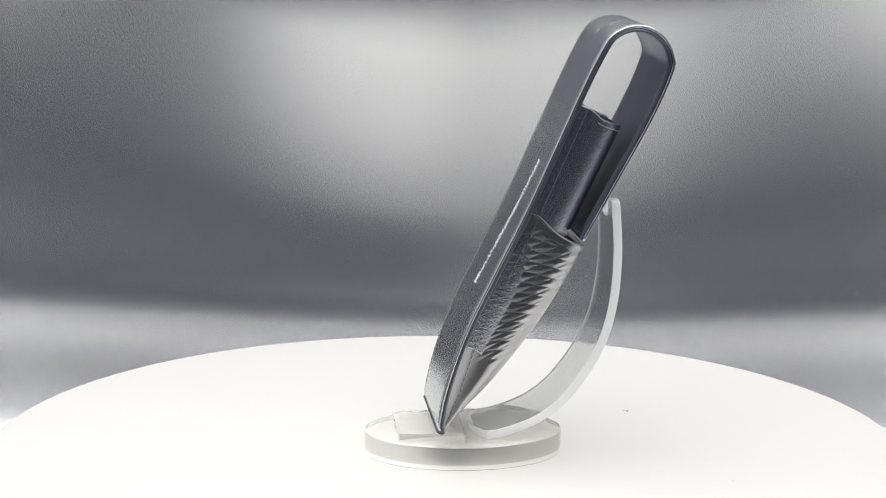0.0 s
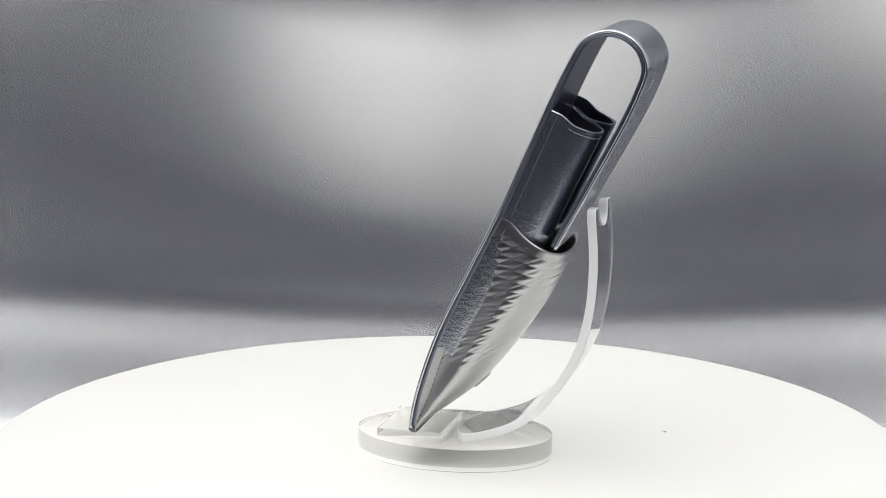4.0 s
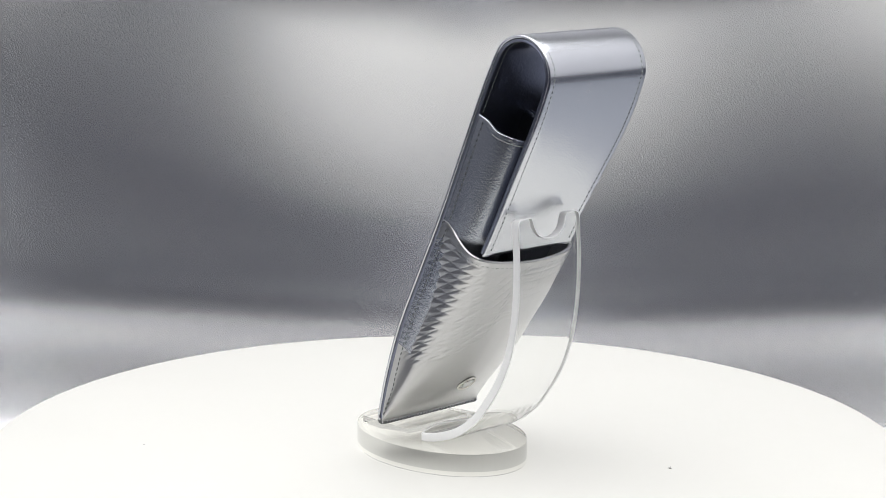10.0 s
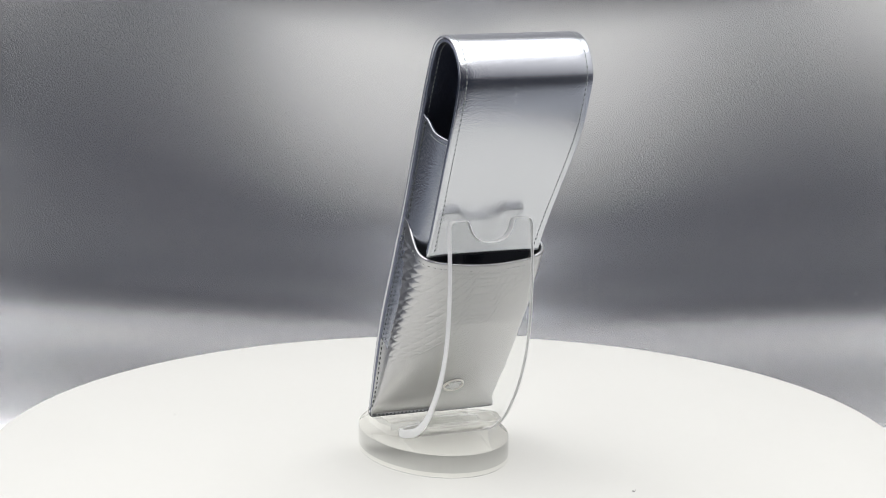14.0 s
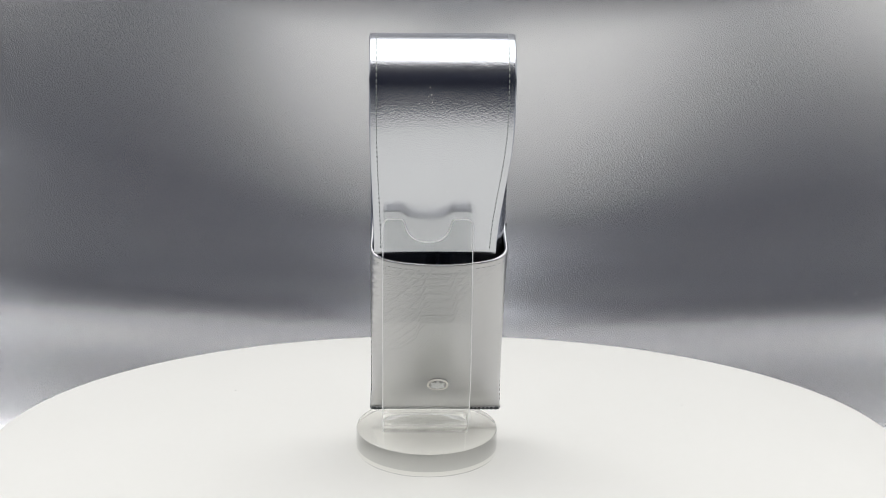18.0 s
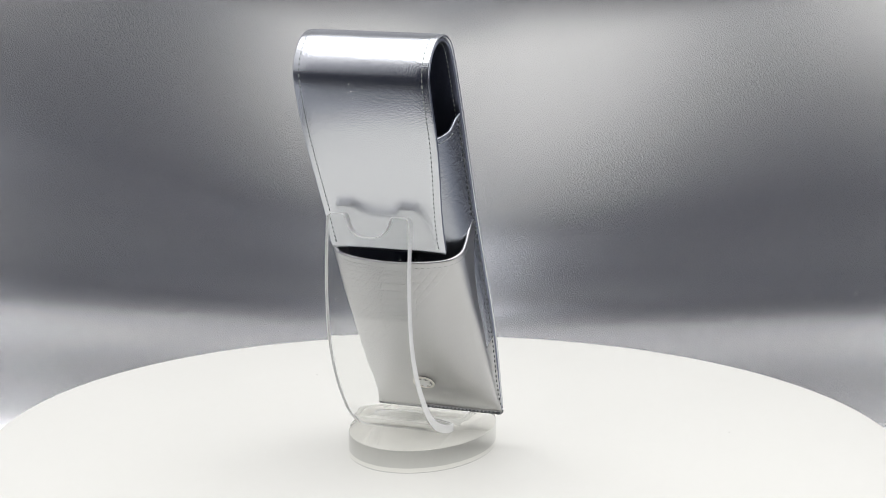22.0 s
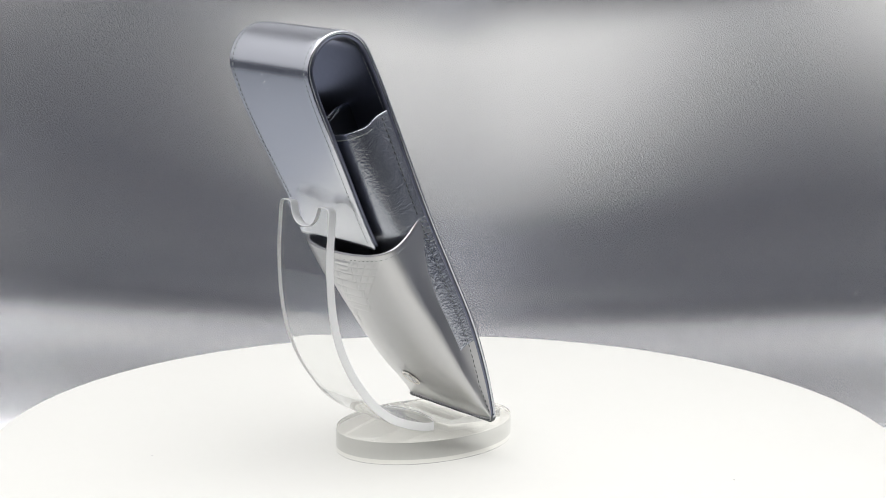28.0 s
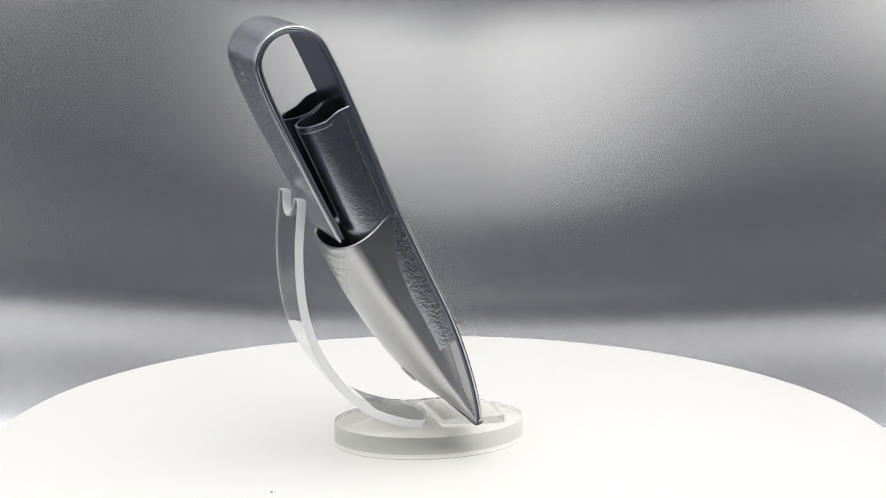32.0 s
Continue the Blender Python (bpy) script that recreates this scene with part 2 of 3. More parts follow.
def stand():
    top = new("display_stand")
    cx, cy, ax, ay, h = BASE
    outline = [((cx + ax * math.cos(k / 80 * math.pi)) * MM, (cy + ay * math.sin(k / 80 * math.pi)) * MM) for k in range(160)]
    slab_bm = slab(outline, -0.04 * MM, h * MM, 0.4 * MM, band=1.8 * MM)
    # side above the lower band gets the grey that imitates refraction
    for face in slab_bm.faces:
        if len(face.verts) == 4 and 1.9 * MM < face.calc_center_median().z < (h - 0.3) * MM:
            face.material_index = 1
    plate = box(STAND_X[0] * MM, STAND_X[1] * MM, -0.0035, 0.019, (h - 2) * MM, (h + 2.6) * MM)
    slab_bm = united(slab_bm, plate)
    # the curved arm: centre line in (y, z), from the foot up to the fork
    line = spline([(-6, h + 1.42), (-14, 9.9), (-21, 11.8), (-27, 14.2), (-32, 17.3), (-37, 21.6), (-41, 26.4), (-45, 32), (-48.6, 38.5), (-51.5, 46),
                   (-53.4, 54.5), (-54.4, 64), (-54.6, 73.7), (-54.1, 82), (-53.4, 90.2)], 6)
    half = 1.5
    x0, x1 = STAND_X
    w, mid = x1 - x0, (x0 + x1) / 2
    length = [0.0]
    for p, q in zip(line, line[1:]):
        length.append(length[-1] + (q - p).length)
    total = length[-1]

    def at(s):
        s = max(0.0, min(total, s))
        y = np.interp(s, length, [p[0] for p in line])
        z = np.interp(s, length, [p[1] for p in line])
        e = 0.3
        a, b = max(0, s - e), min(total, s + e)
        d = Vector((np.interp(b, length, [p[0] for p in line]) - np.interp(a, length, [p[0] for p in line]),
                    np.interp(b, length, [p[1] for p in line]) - np.interp(a, length, [p[1] for p in line]))).normalized()
        return Vector((y, z)), Vector((d[1], -d[0]))

    # flat columns: how far each reaches up (fork) and down (rounded foot)
    cols = 72
    notch_r, notch_depth, corner = 7.4, 7.2, 2.2

    def top_of(u):
        x = abs(u)
        cut = 0.0
        if x < notch_r:
            cut = notch_depth * (1 - (x / notch_r) ** 2.6) ** 0.5
        edge = w / 2 - x
        if edge < corner:
            cut = max(cut, corner - math.sqrt(max(0, corner ** 2 - (corner - edge) ** 2)))
        lip = x - notch_r
        if 0 <= lip < 1.5:
            cut = max(cut, 1.5 - math.sqrt(1.5 ** 2 - (1.5 - lip) ** 2))
        return total - cut

    def foot_of(u):
        return 5.0 * (abs(u) / (w / 2)) ** 2

    us = [w / 2 * (2 * k / cols - 1) for k in range(cols + 1)]
    bm = bmesh.new()
    sheets = []
    rows_n = 90
    for sign in (-1, 1):
        rows = []
        for j in range(rows_n + 1):
            row = []
            for u in us:
                lo, hi = foot_of(u), top_of(u)
                p, nrm = at(lo + (hi - lo) * j / rows_n)
                q = p + nrm * half * sign
                row.append(bm.verts.new(((mid + u) * MM, q[0] * MM, q[1] * MM)))
            rows.append(row)
        grid_faces(bm, rows)
        sheets.append(rows)
    a, b = sheets
    rim = []
    for i in range(cols):
        rim.append(bm.faces.new((a[0][i], a[0][i + 1], b[0][i + 1], b[0][i])))
        rim.append(bm.faces.new((a[-1][i], a[-1][i + 1], b[-1][i + 1], b[-1][i])))
    for j in range(rows_n):
        rim.append(bm.faces.new((a[j][0], a[j + 1][0], b[j + 1][0], b[j][0])))
        rim.append(bm.faces.new((a[j][-1], a[j + 1][-1], b[j + 1][-1], b[j][-1])))
    for face in bm.faces:
        face.material_index = 2
    for face in rim:
        face.material_index = 3
    # rounded, polished arrises
    bmesh.ops.recalc_face_normals(bm, faces=bm.faces)
    sharp = [e for e in bm.edges if len({f.material_index for f in e.link_faces}) == 2]
    bmesh.ops.bevel(bm, geom=sharp, offset=0.32 * MM, segments=3, profile=0.5, affect="EDGES", clamp_overlap=True, material=3)
    # arm and base are fused: one body of acrylic, no inner faces between them
    body = united(slab_bm, bm)
    arm_bm = body.copy()
    bmesh.ops.delete(body, geom=[f for f in body.faces if f.material_index > 1], context="FACES")
    bmesh.ops.delete(arm_bm, geom=[f for f in arm_bm.faces if f.material_index < 2], context="FACES")
    for face in arm_bm.faces:
        face.material_index -= 2
    base = part("base", body, BASE_ACRYLIC, top, "oval slab of clear acrylic", closed=False)
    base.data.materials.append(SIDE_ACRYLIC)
    base.data.set_sharp_from_angle(angle=radians(30))
    arm = part("arm", arm_bm, ACRYLIC, top, "curved clear acrylic arm with a forked top", closed=False)
    arm.data.materials.append(FROSTED)
    arm.data.set_sharp_from_angle(angle=radians(40))
    scuffs = bmesh.new()
    rnd = random.Random(5)
    for _ in range(26):
        s = total - abs(rnd.gauss(0, 16)) - 8
        p, nrm = at(s)
        q = p + nrm * half
        if q[0] > p[0]:
            q = p - nrm * half
        ang = math.atan2(nrm[0], nrm[1])
        turn = Euler((-ang, 0, 0)).to_matrix().to_4x4() @ Euler((0, 0, rnd.uniform(-1.5, 1.5))).to_matrix().to_4x4()
        bmesh.ops.create_icosphere(scuffs, subdivisions=1, radius=0.1 * MM,
                                   matrix=Matrix.Translation(((mid + rnd.uniform(-12, 12)) * MM, q[0] * MM, q[1] * MM)) @ turn @ Matrix.Diagonal((rnd.uniform(0.6, 5), 0.8, 0.3, 1)))
    part("scuffs", scuffs, SCRATCH, top, "fine white scuffs on the arm", kind="stuff")
    for piece in top.children:
        piece.visible_shadow = False
    tagged(top, "clear acrylic display stand with an oval base and curved forked arm", "stand")
    MOVING.append((top, Vector((0, 0, 0))))


# ---- the pen pouch ----
LEAN = radians(22)
PX = -4.4
TIP = Vector((5.5, 12.0))
POUCH_AT = Vector((PX * MM, TIP[0] * MM, 10.7 * MM))


def place(x, a, n):
    """x across, a along the pouch from its lower end, n out from its back (mm) to the pouch's own space (m)."""
    y = TIP[0] - math.sin(LEAN) * a - math.cos(LEAN) * n
    z = TIP[1] + math.cos(LEAN) * a - math.sin(LEAN) * n
    return Vector((x * MM, y * MM - POUCH_AT[1], z * MM - POUCH_AT[2]))


BACK_TABLE = [(0, -0.6), (3, -2.3), (16, -4.5), (36, -5.5), (59, -4.0), (81, -2.4), (102, -1.7), (125, -1.0), (137, -0.2)]
LOOP_A, LOOP_R = 139.3, 12.9
loop = [(LOOP_A + LOOP_R * math.sin(f), LOOP_R - LOOP_R * math.cos(f)) for f in [radians(k) for k in range(20, 161, 20)]]
STRIP = spline(BACK_TABLE + loop + [(137, 25.6), (128, 25.45), (117, 24.55), (106, 23.4), (92, 21.95), (78, 20.4)], 8)
BACK = [(p[0], p[1]) for p in STRIP if p[1] < 0.5][: 8 * 8 + 1]


def back_n(a):
    return interp(a, BACK)


def strip_lengths():
    out = [0.0]
    for p, q in zip(STRIP, STRIP[1:]):
        out.append(out[-1] + (q - p).length)
    return out


S_LEN = strip_lengths()
S_TOTAL = S_LEN[-1]
S_TAPER = S_TOTAL - 52


def strip_at(s):
    """Point and inward normal of the strip at arc length s."""
    f = lambda v, k: np.interp(v, S_LEN, [p[k] for p in STRIP])
    e = 0.6
    a, b = max(0, s - e), min(S_TOTAL, s + e)
    d = Vector((f(b, 0) - f(a, 0), f(b, 1) - f(a, 1))).normalized()
    return Vector((f(s, 0), f(s, 1))), Vector((-d[1], d[0]))


def strip_edge(s):
    """Left and right edge of the strip at arc length s."""
    k = min(1, max(0, (s - S_TAPER) / 52))
    k = k * k * (3 - 2 * k)
    low = max(0, 1 - s / 10) * 0.5
    return -22.5 - low + 1.3 * k, 22.4 + low - 4.1 * k


def layer(off0, off1, inset, s0, s1, steps):
    """A leather layer: a rounded band swept along the strip."""
    bm = bmesh.new()
    rows = []
    r = (off1 - off0) / 2
    for j in range(steps + 1):
        s = s0 + (s1 - s0) * j / steps
        p, nrm = strip_at(s)
        xl, xr = strip_edge(s)
        xl, xr = xl + inset, xr - inset
        ring = []
        cross = []
        for k in range(7):
            f = math.pi * k / 6
            cross.append((xr - r + r * math.sin(f), off0 + r - r * math.cos(f)))
        nx = 10
        for k in range(1, nx):
            cross.append((xr - r - (xr - xl - 2 * r) * k / nx, off1))
        for k in range(7):
            f = math.pi * k / 6
            cross.append((xl + r - r * math.sin(f), off1 - r + r * math.cos(f)))
        for k in range(1, nx):
            cross.append((xl + r + (xr - xl - 2 * r) * k / nx, off0))
        for x, o in cross:
            q = p + nrm * o
            ring.append(bm.verts.new(place(x, q[0], q[1])))
        rows.append(ring)
    grid_faces(bm, rows, closed_u=True)
    bm.faces.new(rows[0])
    bm.faces.new(rows[-1])
    return bm


FRONT = [(p[0], p[1]) for p in spline([(0, 0.6), (4, 3.0), (8, 5.8), (12, 8.4), (17, 11.2), (23, 13.8), (29, 15.9), (37, 18.2), (45, 20.1), (53, 21.5), (62, 22.6), (72, 23.3), (82, 23.6)], 6)]


RIM = [(p[0], p[1]) for p in spline([(0, 80.6), (0.02, 80.6), (0.04, 80.3), (0.06, 79.5), (0.09, 78.2), (0.13, 77.1), (0.18, 76.4), (0.26, 76.0), (0.4, 75.5), (0.5, 75.3)], 6)]


def pocket_top(q):
    """Upper rim of the pocket; q from 0 (left seam) over the front to 1 (right seam)."""
    d = min(q, 1 - q)
    return interp(d, RIM)


def pocket_point(q, a, shrink=0.0):
    """Pocket surface at q across and a along: flat flanks, a crease, and a front that bulges a little."""
    n0 = back_n(a) + 2.3
    depth = max(0.25, interp(a, FRONT) - n0 - shrink)
    m = interp(a, [(0, 6.0), (20, 10.0), (50, 9.0), (80, 6.0)])
    w = 22.4 - shrink + max(0, 1 - a / 10) * 0.4
    f = math.pi * (1 - q)
    c, s = math.cos(f), math.sin(f)
    x = w * math.copysign(abs(c) ** (2 / m), c)
    flat = interp(a, [(0, 0.15), (12, 0.36), (45, 0.32), (65, 0.2), (78, 0.1)])
    rise = abs(s) ** (2 / m)
    flare = interp(a, [(0, 0.2), (20, 1.0), (80, 1.5)]) * min(1, rise / 0.75)
    hollow = 1.4 * math.sin(math.pi * min(1, rise / 0.95)) * interp(a, [(0, 0), (4, 0.1), (8, 0.26), (13, 0.44), (19, 0.6), (27, 0.76), (37, 0.9), (50, 1), (62, 0.85), (78, 0.4)])
    return x * (1 + (flare - hollow - 0.5 * min(1, a / 20)) / w), n0 + depth * (1 - flat * (x / w) ** 2) * rise


def pocket():
    nu, nv = 460, 360
    # even spacing over each flank and over the front, worked out at a few heights
    levels = [0.4, 4, 8, 14, 20, 28, 36, 46, 56, 66, 76, 82]
    spread = []
    for level in levels:
        line = []
        for q0, q1, count in ((0, 0.25, nu * 9 // 40), (0.25, 0.75, nu - 2 * (nu * 9 // 40)), (0.75, 1, nu * 9 // 40)):
            qs = [q0 + (q1 - q0) * k / 300 for k in range(301)]
            pts = [pocket_point(q, level) for q in qs]
            run = np.concatenate([[0.0], np.cumsum([math.dist(p, r) for p, r in zip(pts, pts[1:])])])
            line += [float(np.interp(run[-1] * k / count, run, qs)) for k in range(count)]
        spread.append(line + [1.0])
    spread = np.array(spread)

    def across(i, a):
        return float(np.interp(a, levels, spread[:, i]))

    bm = bmesh.new()
    outer, inner = [], []
    for j in range(nv + 1):
        row = []
        for i in range(nu + 1):
            a = 0.4 + (pocket_top(i / nu) - 0.4) * j / nv
            q = across(i, a)
            x, n = pocket_point(q, a)
            s = 84.0 * i / nu
            h = emboss(s, a, pocket_top(i / nu)) + (0.1 if s < 42 else 0.5) * crinkle(x, a, min(s, 84.0 - s))
            x2, n2 = pocket_point(q, a, 1.0)
            d = Vector((x - x2, n - n2))
            d = d.normalized() if d.length > 1e-6 else Vector((0, 1))
            row.append(bm.verts.new(place(x + d[0] * h, a, n + d[1] * h)))
        outer.append(row)
    for j in range(0, nv + 1, 6):
        row = []
        for i in range(0, nu + 1):
            a = 0.4 + (pocket_top(i / nu) - 0.4) * j / nv
            x, n = pocket_point(across(i, a), a, 1.1)
            row.append(bm.verts.new(place(x, a, n)))
        inner.append(row)
    grid_faces(bm, outer)
    grid_faces(bm, inner)
    # rounded rim
    lip = []
    for i in range(nu + 1):
        x, n = pocket_point(across(i, pocket_top(i / nu)), pocket_top(i / nu), 0.5)
        lip.append(bm.verts.new(place(x, pocket_top(i / nu) + 0.45, n)))
    grid_faces(bm, [outer[-1], lip, inner[-1]])
    return bm


def emboss(s, a, rim):
    """Height of the embossed pyramids, s mm round from the left seam and a mm up."""
    bound = 26.0 if s < 18 else 26.0 + (s - 18) * 1.05
    if s < 1.2 or a < bound or a > rim - 2.6:
        return 0.0
    r = ((77 - a) / (115 - min(s, 18) - 0.35 * max(0, s - 18)) / 0.036) % 1
    run = s - (a - 25) / 1.13
    c = (-math.log(3.75 - 0.034 * min(run, 25)) / 0.034 + max(0, run - 25) * 0.36) % 1
    edge = max(abs(r - 0.5), abs(c - 0.5))
    fade = min(1, (a - bound) / interp(s, [(12, 6.0), (20, 0.5)]), (rim - 2.6 - a) / 0.8, (s - 1.2) / 0.8)
    groove = min(1, (0.5 - edge) / 0.12)
    return fade * (interp(s, [(0, 0.16), (20, 0.16), (30, 0.11)]) * (1 - 2 * edge) + interp(s, [(18, 0.02), (30, 0.12)]) * groove)


def crinkle(x, a, depth, reach=7.5):
    """Fine creases in the leather, strongest beside a seam; depth is the distance from it in mm."""
    near = max(0.0, 1 - depth / reach)
    p = (x * 0.9, a * 1.5, depth * 0.7)
    fine = (p[0] * 2.3, p[1] * 2.3, p[2] * 2.3)
    return near ** 0.7 * interp(a, [(24, 0.0), (58, 1)]) * (0.075 * noise.noise(p) + 0.05 * noise.noise(fine))


def rim_drop(d):
    """How far the sleeve's rim falls from the tab at the seam; d is the distance from the back in mm."""
    k = min(1, max(0, (d - 3.0) / 6.5))
    return 1.8 * k * k * (3 - 2 * k) - 0.4


def sleeve(side):
    """One pen tube, stitched to the back along the edge and along the middle."""
    bm = bmesh.new()
    nu, nv = 110, 160
    surf = []
    for shrink in (0.0, 0.9):
        rows = []
        for j in range(nv + 1):
            a = 30 + (119.6 - 30) * j / nv
            n0 = back_n(a) + 2.35
            row = []
            for i in range(nu + 1):
                f = math.pi * i / nu
                c, s = math.cos(f), math.sin(f)
                m = 2.7
                x = 11.2 + (10.7 - shrink) * math.copysign(abs(c) ** (2 / m), c)
                n = n0 + (17.0 - 0.03 * (119 - a) - shrink) * abs(s) ** (2 / m)
                if shrink == 0:
                    x += 1.7 * crinkle(x + 40 * side, a, n - n0, 9.0) * (c > 0.3) * min(1, (n - n0) / 0.8)
                row.append(bm.verts.new(place(side * x, a - rim_drop(n - n0), n)))
            rows.append(row)
        grid_faces(bm, rows)
        surf.append(rows)
    grid_faces(bm, [surf[0][-1], surf[1][-1]])
    grid_faces(bm, [surf[0][0], surf[1][0]])
    return bm


def stitches(points, length=1.35, radius=0.15):
    """Little thread capsules between successive points; each point is a place and the surface normal."""
    bm = bmesh.new()
    for (p, n), (q, _) in zip(points, points[1:]):
        d = (q - p)
        mid = (p + q) / 2 + n * (0.04 * MM)
        turn = d.to_track_quat("X", "Z").to_matrix().to_4x4()
        m = Matrix.Translation(mid) @ turn @ Matrix.Diagonal((length * MM / 2, radius * MM * 1.5, radius * MM, 1))
        bmesh.ops.create_icosphere(bm, subdivisions=1, radius=1, matrix=m)
    return bm


def strip_seam(side, s0, s1, off, pitch=1.8, inset=2.2):
    pts = []
    n = int((s1 - s0) / pitch)
    for k in range(n + 1):
        s = s0 + (s1 - s0) * k / n
        p, nrm = strip_at(s)
        xl, xr = strip_edge(s)
        x = xl + inset if side < 0 else xr - inset
        q = p + nrm * off
        out = (place(0, q[0] + nrm[0], q[1] + nrm[1]) - place(0, q[0], q[1])).normalized()
        pts.append((place(x, q[0], q[1]), out if off > 0.5 else -out))
    return pts


def side_seam(side, a0, a1, depth, x=22.35):
    """Points along the seam on the pouch's flank, close to its back edge."""
    n = int((a1 - a0) / 2.0)
    return [(place(side * (x + max(0, 1 - a / 10) * 0.4), a, back_n(a) + 2.3 + depth * min(1, a / 14)), Vector((side, 0, 0)))
            for a in [a0 + (a1 - a0) * k / n for k in range(n + 1)]]


def sleeve_rim(side):
    pts = []
    for k in range(13):
        f = math.pi * (0.10 + 0.42 * k / 12)
        c, s = math.cos(f), math.sin(f)
        m = 2.7
        n0 = back_n(117.5) + 2.35
        x = 11.2 + 10.75 * math.copysign(abs(c) ** (2 / m), c)
        n = n0 + 17.0 * abs(s) ** (2 / m)
        pts.append((place(side * x, 117.6 - rim_drop(n - n0), n), Vector((side * c, -s, 0)).normalized()))
    return pts


def pocket_rim():
    pts, last = [], None
    for k in range(401):
        q = 0.04 + 0.92 * k / 400
        s = pocket_run(q)
        a = pocket_top(s) - 2.0
        x, n = pocket_point(q, a)
        p = place(x, a, n)
        if last is None or (p - last).length > 1.8 * MM:
            x2, n2 = pocket_point(q, a, 1.0)
            out = (place(x, a, n) - place(x2, a, n2)).normalized()
            pts.append((p, out))
            last = p
    return pts


def pocket_run(q):
    """Share of the way round the pocket's front at q."""
    steps = 200
    pts = [pocket_point(k / steps, 60) for k in range(steps + 1)]
    run = [0.0]
    for a, b in zip(pts, pts[1:]):
        run.append(run[-1] + math.hypot(a[0] - b[0], a[1] - b[1]))
    return float(np.interp(q, [k / steps for k in range(steps + 1)], run)) / run[-1]


def lower_seam():
    """A rounded, slightly uneven thread-bound edge across the lower end."""
    bm = bmesh.new()
    rows = []
    for i in range(121):
        x = -23.0 + 46.0 * i / 120
        r = 0.95 + 0.05 * math.sin(i * 1.7) + 0.06 * noise.noise((i * 0.7, 0, 0))
        end = min(1, (23.4 - abs(x)) / 1.0)
        ring = []
        for k in range(10):
            f = 2 * math.pi * k / 10
            ring.append(bm.verts.new(place(x, 0.25 + 0.95 * r * end * math.cos(f), 0.05 + 1.7 * r * end * math.sin(f))))
        rows.append(ring)
    grid_faces(bm, rows, closed_u=True)
    bm.faces.new(rows[0])
    bm.faces.new(rows[-1])
    return bm


def emblem(top):
    """A small round badge on the pocket: a pale ring round a lobed white star."""
    a = 19.4
    n = interp(a, FRONT)
    slope = (interp(a + 2, FRONT) - interp(a - 2, FRONT)) / 4
    c = place(0.4, a, n + 0.1)
    up = (place(0, a + 1, n + slope) - place(0, a, n)).normalized()
    out = (place(0, a - slope, n + 1) - place(0, a, n)).normalized()
    right = up.cross(out)
    m = Matrix((right, up, out)).transposed().to_4x4()
    m.translation = c

    def ring(r0, r1, z0, z1):
        bm = bmesh.new()
        rows = []
        for k in range(72):
            f = 2 * math.pi * k / 72
            row = []
            for j in range(9):
                g = math.pi * j / 8
                r, z = (r0 + r1) / 2 - (r1 - r0) / 2 * math.cos(g), z0 + (z1 - z0) * math.sin(g)
                row.append(bm.verts.new(m @ Vector((r * math.cos(f) * MM, r * math.sin(f) * MM, z * MM))))
            rows.append(row)
        grid_faces(bm, rows, closed_v=True)
        return bm

    def plate(radius, z0, z1, count):
        bm = bmesh.new()
        low, high = [], []
        for k in range(count):
            f = 2 * math.pi * k / count
            r = radius(f)
            low.append(bm.verts.new(m @ Vector((r * math.cos(f) * MM, r * math.sin(f) * MM, z0 * MM))))
            high.append(bm.verts.new(m @ Vector((r * math.cos(f) * MM, r * math.sin(f) * MM, z1 * MM))))
        for k in range(count):
            bm.faces.new((low[k], low[(k + 1) % count], high[(k + 1) % count], high[k]))
        bm.faces.new(low)
        bm.faces.new(high)
        return bm

    badge = part("badge", ring(2.95, 3.7, 0.0, 0.5), STEEL, top, "round pale steel badge")
    part("badge_ground", plate(lambda f: 3.1, -0.5, 0.1, 48), STEEL_DARK, badge, "grey ground of the badge", smooth=False)
    part("badge_star", plate(lambda f: 2.15 + 0.6 * math.cos(6 * (f - math.pi / 2)), 0.12, 0.45, 96), ENAMEL, badge, "white lobed star", smooth=False)


def marks(top):
    """Foil-stamped lettering on the back panel, shown as plain bars."""
    bm = bmesh.new()
    rnd = random.Random(4)
    a = 49.0
    while a < 97:
        w, reach = rnd.uniform(0.4, 0.75), rnd.choice((1.7, 1.7, 1.3, 0.8))
        mid = -1.0 - (a - 49) * 0.12 + rnd.choice((0, 0, 1, -1)) * (1.7 - reach)
        skew = rnd.uniform(-0.5, 0.5)
        verts = [bm.verts.new(place(mid + x, a + da, back_n(a + da) - 0.13))
                 for x, da in ((-reach, -skew), (reach, skew), (reach, w + skew), (-reach, w - skew))]
        ext = bmesh.ops.extrude_face_region(bm, geom=[bm.faces.new(verts)])
        for v in ext["geom"]:
            if isinstance(v, bmesh.types.BMVert):
                v.co += place(0, 0, 0.2) - place(0, 0, 0)
        a += w + rnd.choice((0.45, 0.6, 0.9))
    part("stamped_lettering", bm, FOIL, top, "silver foil stamping", smooth=False)


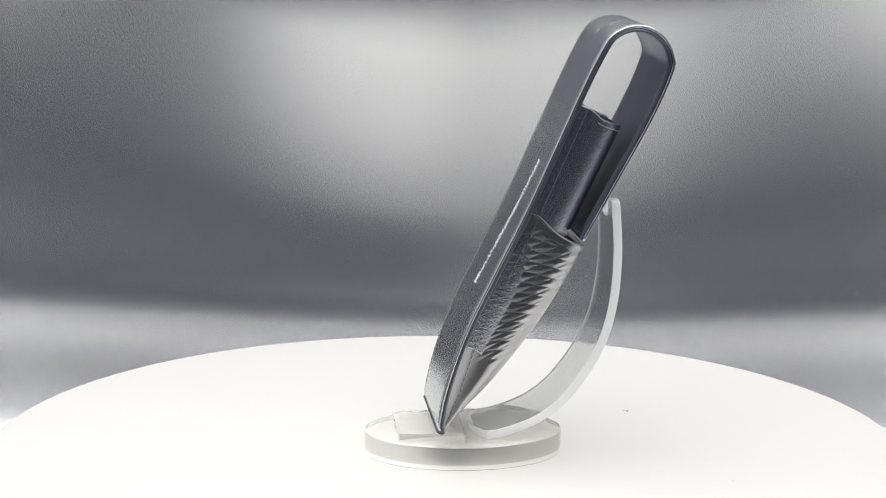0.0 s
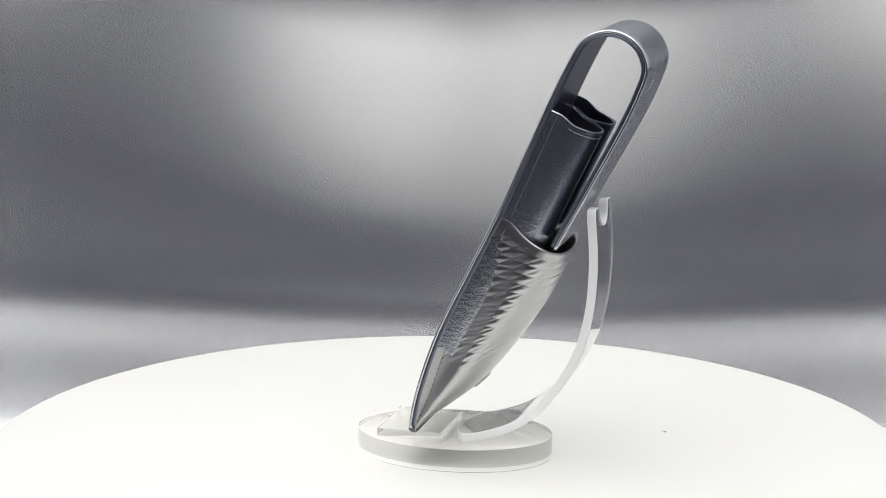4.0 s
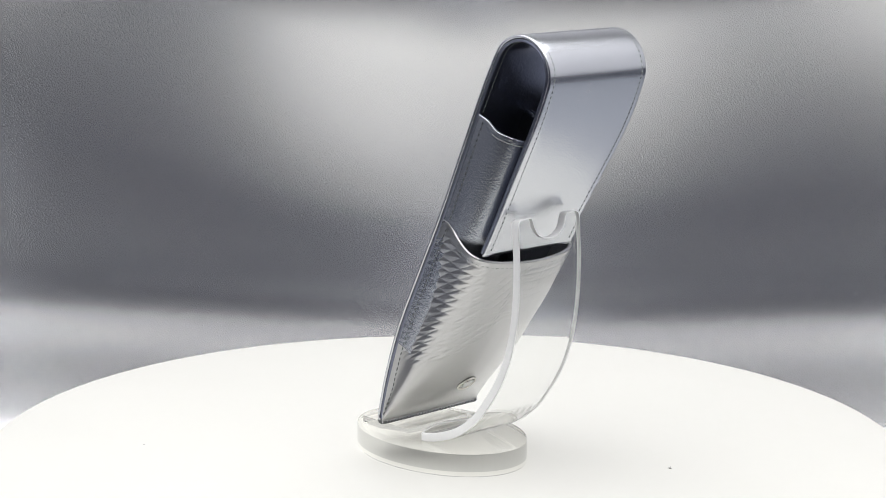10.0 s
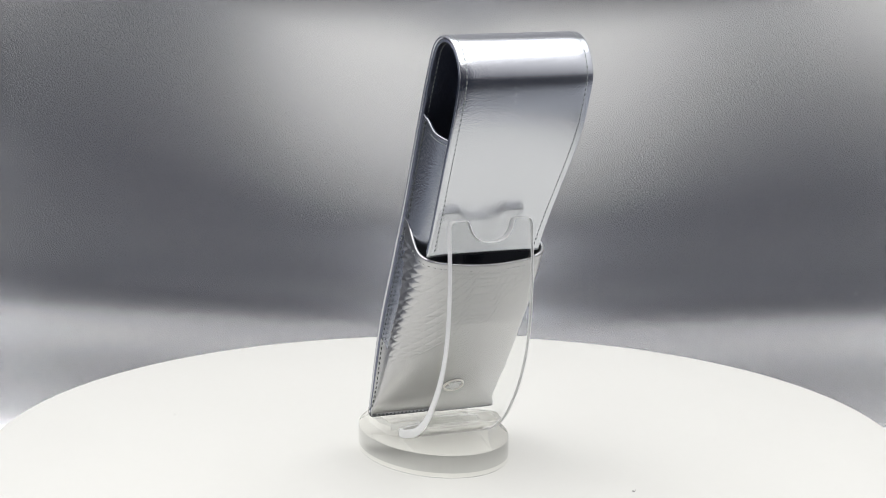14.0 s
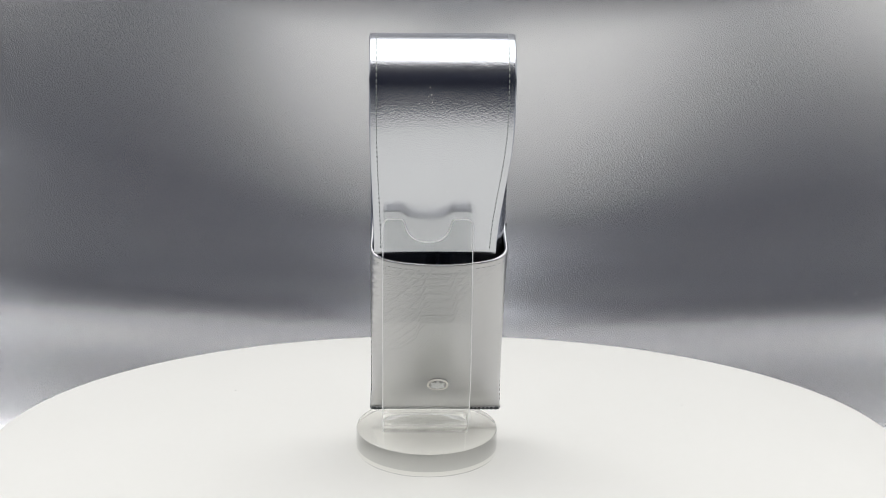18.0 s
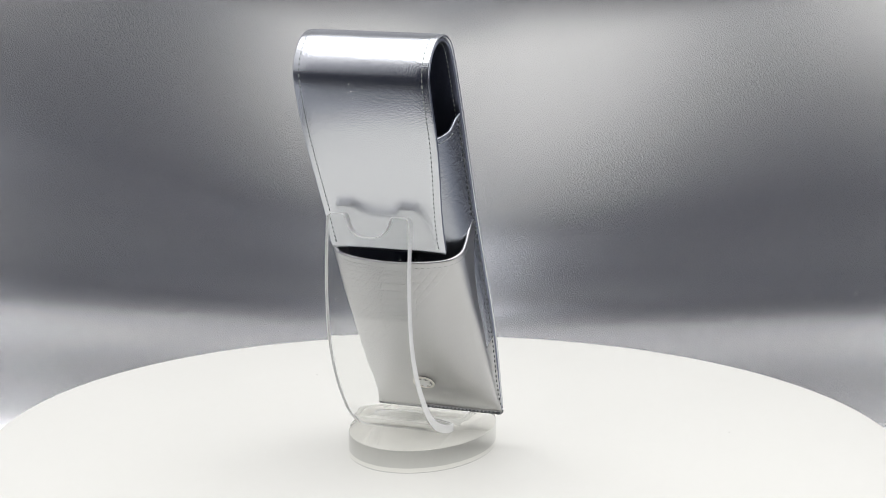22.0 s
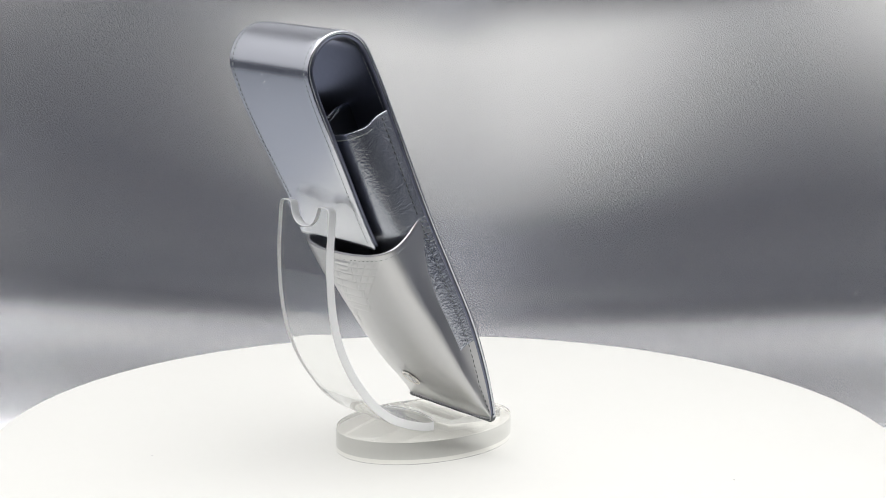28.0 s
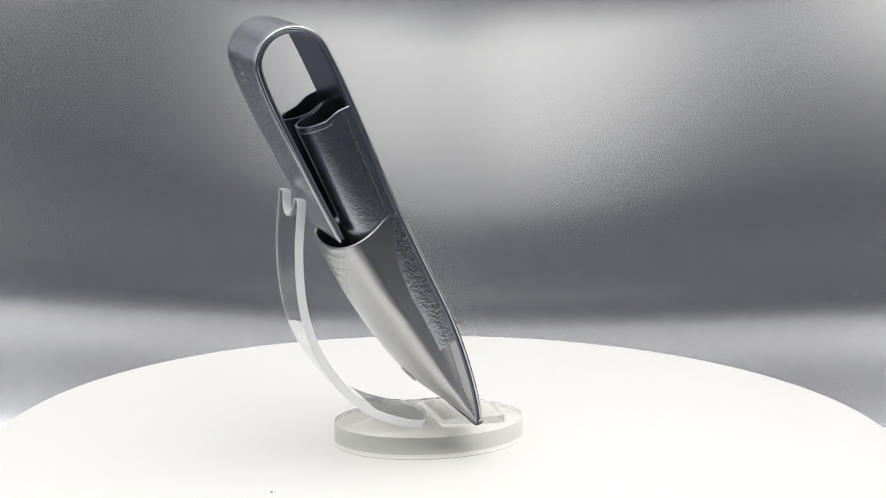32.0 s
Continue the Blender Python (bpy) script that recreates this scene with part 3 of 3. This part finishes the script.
def pouch():
    top = new("pen_pouch")
    part("outer_panel", layer(0.0, 1.15, 0.0, 0.0, S_TOTAL, 190), LEATHER, top, "polished dark leather panel folded over as a flap")
    part("lining", layer(1.3, 2.3, 0.15, 0.6, S_TOTAL - 0.3, 190), LINING, top, "black leather lining")
    part("edge_filler", layer(0.9, 1.5, 0.55, 0.5, S_TOTAL - 0.5, 190), EDGE, top, "black painted edge between the layers")
    part("front_pocket", pocket(), GRAINY, top, "dark leather front pocket embossed with small pyramids")
    for side in (-1, 1):
        part("pen_sleeve", sleeve(side), SLEEVE, top, "crinkled dark leather pen sleeve")
    for side in (-1, 1):
        part("stitching", stitches(strip_seam(side, 6, S_TOTAL - 2, 0.0)), THREAD, top, "grey thread along the panel's edge")
        part("lining_stitching", stitches(strip_seam(side, 119, S_TOTAL - 4, 2.3)), THREAD, top, "grey thread along the lining's edge")
        part("pocket_side_stitching", stitches(side_seam(side, 3, 79, 2.9), 1.5, 0.17), THREAD_DARK, top, "dark thread along the pocket's side seam")
        part("sleeve_side_stitching", stitches(side_seam(side, 82, 119, 2.6, 21.9), 1.6, 0.2), THREAD_DARK, top, "dark thread along the sleeve's side seam")
        part("sleeve_rim_stitching", stitches(sleeve_rim(side)), THREAD, top, "grey thread below the sleeve's rim")
    part("pocket_rim_stitching", stitches(pocket_rim(), 1.3, 0.12), THREAD, top, "grey thread below the pocket's rim")
    part("lower_seam", lower_seam(), THREAD_DARK, top, "dark stitched seam along the lower end")
    emblem(top)
    marks(top)
    lint = bmesh.new()
    rnd = random.Random(11)
    spots = [(-3.9, S_TOTAL - 64.0, 0.22), (-3.4, S_TOTAL - 61.5, 0.25), (-4.4, S_TOTAL - 61.0, 0.16), (-7.2, S_TOTAL - 58.5, 0.14), (-3.2, S_TOTAL - 59, 0.18)]
    spots += [(rnd.uniform(-19, 19), rnd.uniform(20, S_TOTAL - 10), rnd.uniform(0.06, 0.13)) for _ in range(26)]
    for x, s, r in spots:
        p, nrm = strip_at(s)
        bmesh.ops.create_icosphere(lint, subdivisions=1, radius=r * MM, matrix=Matrix.Translation(place(x, p[0], p[1])))
    part("lint", lint, ENAMEL, top, "tiny white specks of lint", kind="stuff")
    MOVING.append((top, POUCH_AT))
    tagged(top, "dark polished leather pen pouch leaning on the acrylic stand", "pen pouch")


setting()
turntable()
stand()
pouch()


def motions():
    for thing, at in MOVING:
        rows = []
        for k in range(65):
            t = k * 0.5
            rows.append((t, pose(0, 0, 0, 0, 0, spin(t)) @ Matrix.Translation(at)))
        walk(thing, rows)


motions()
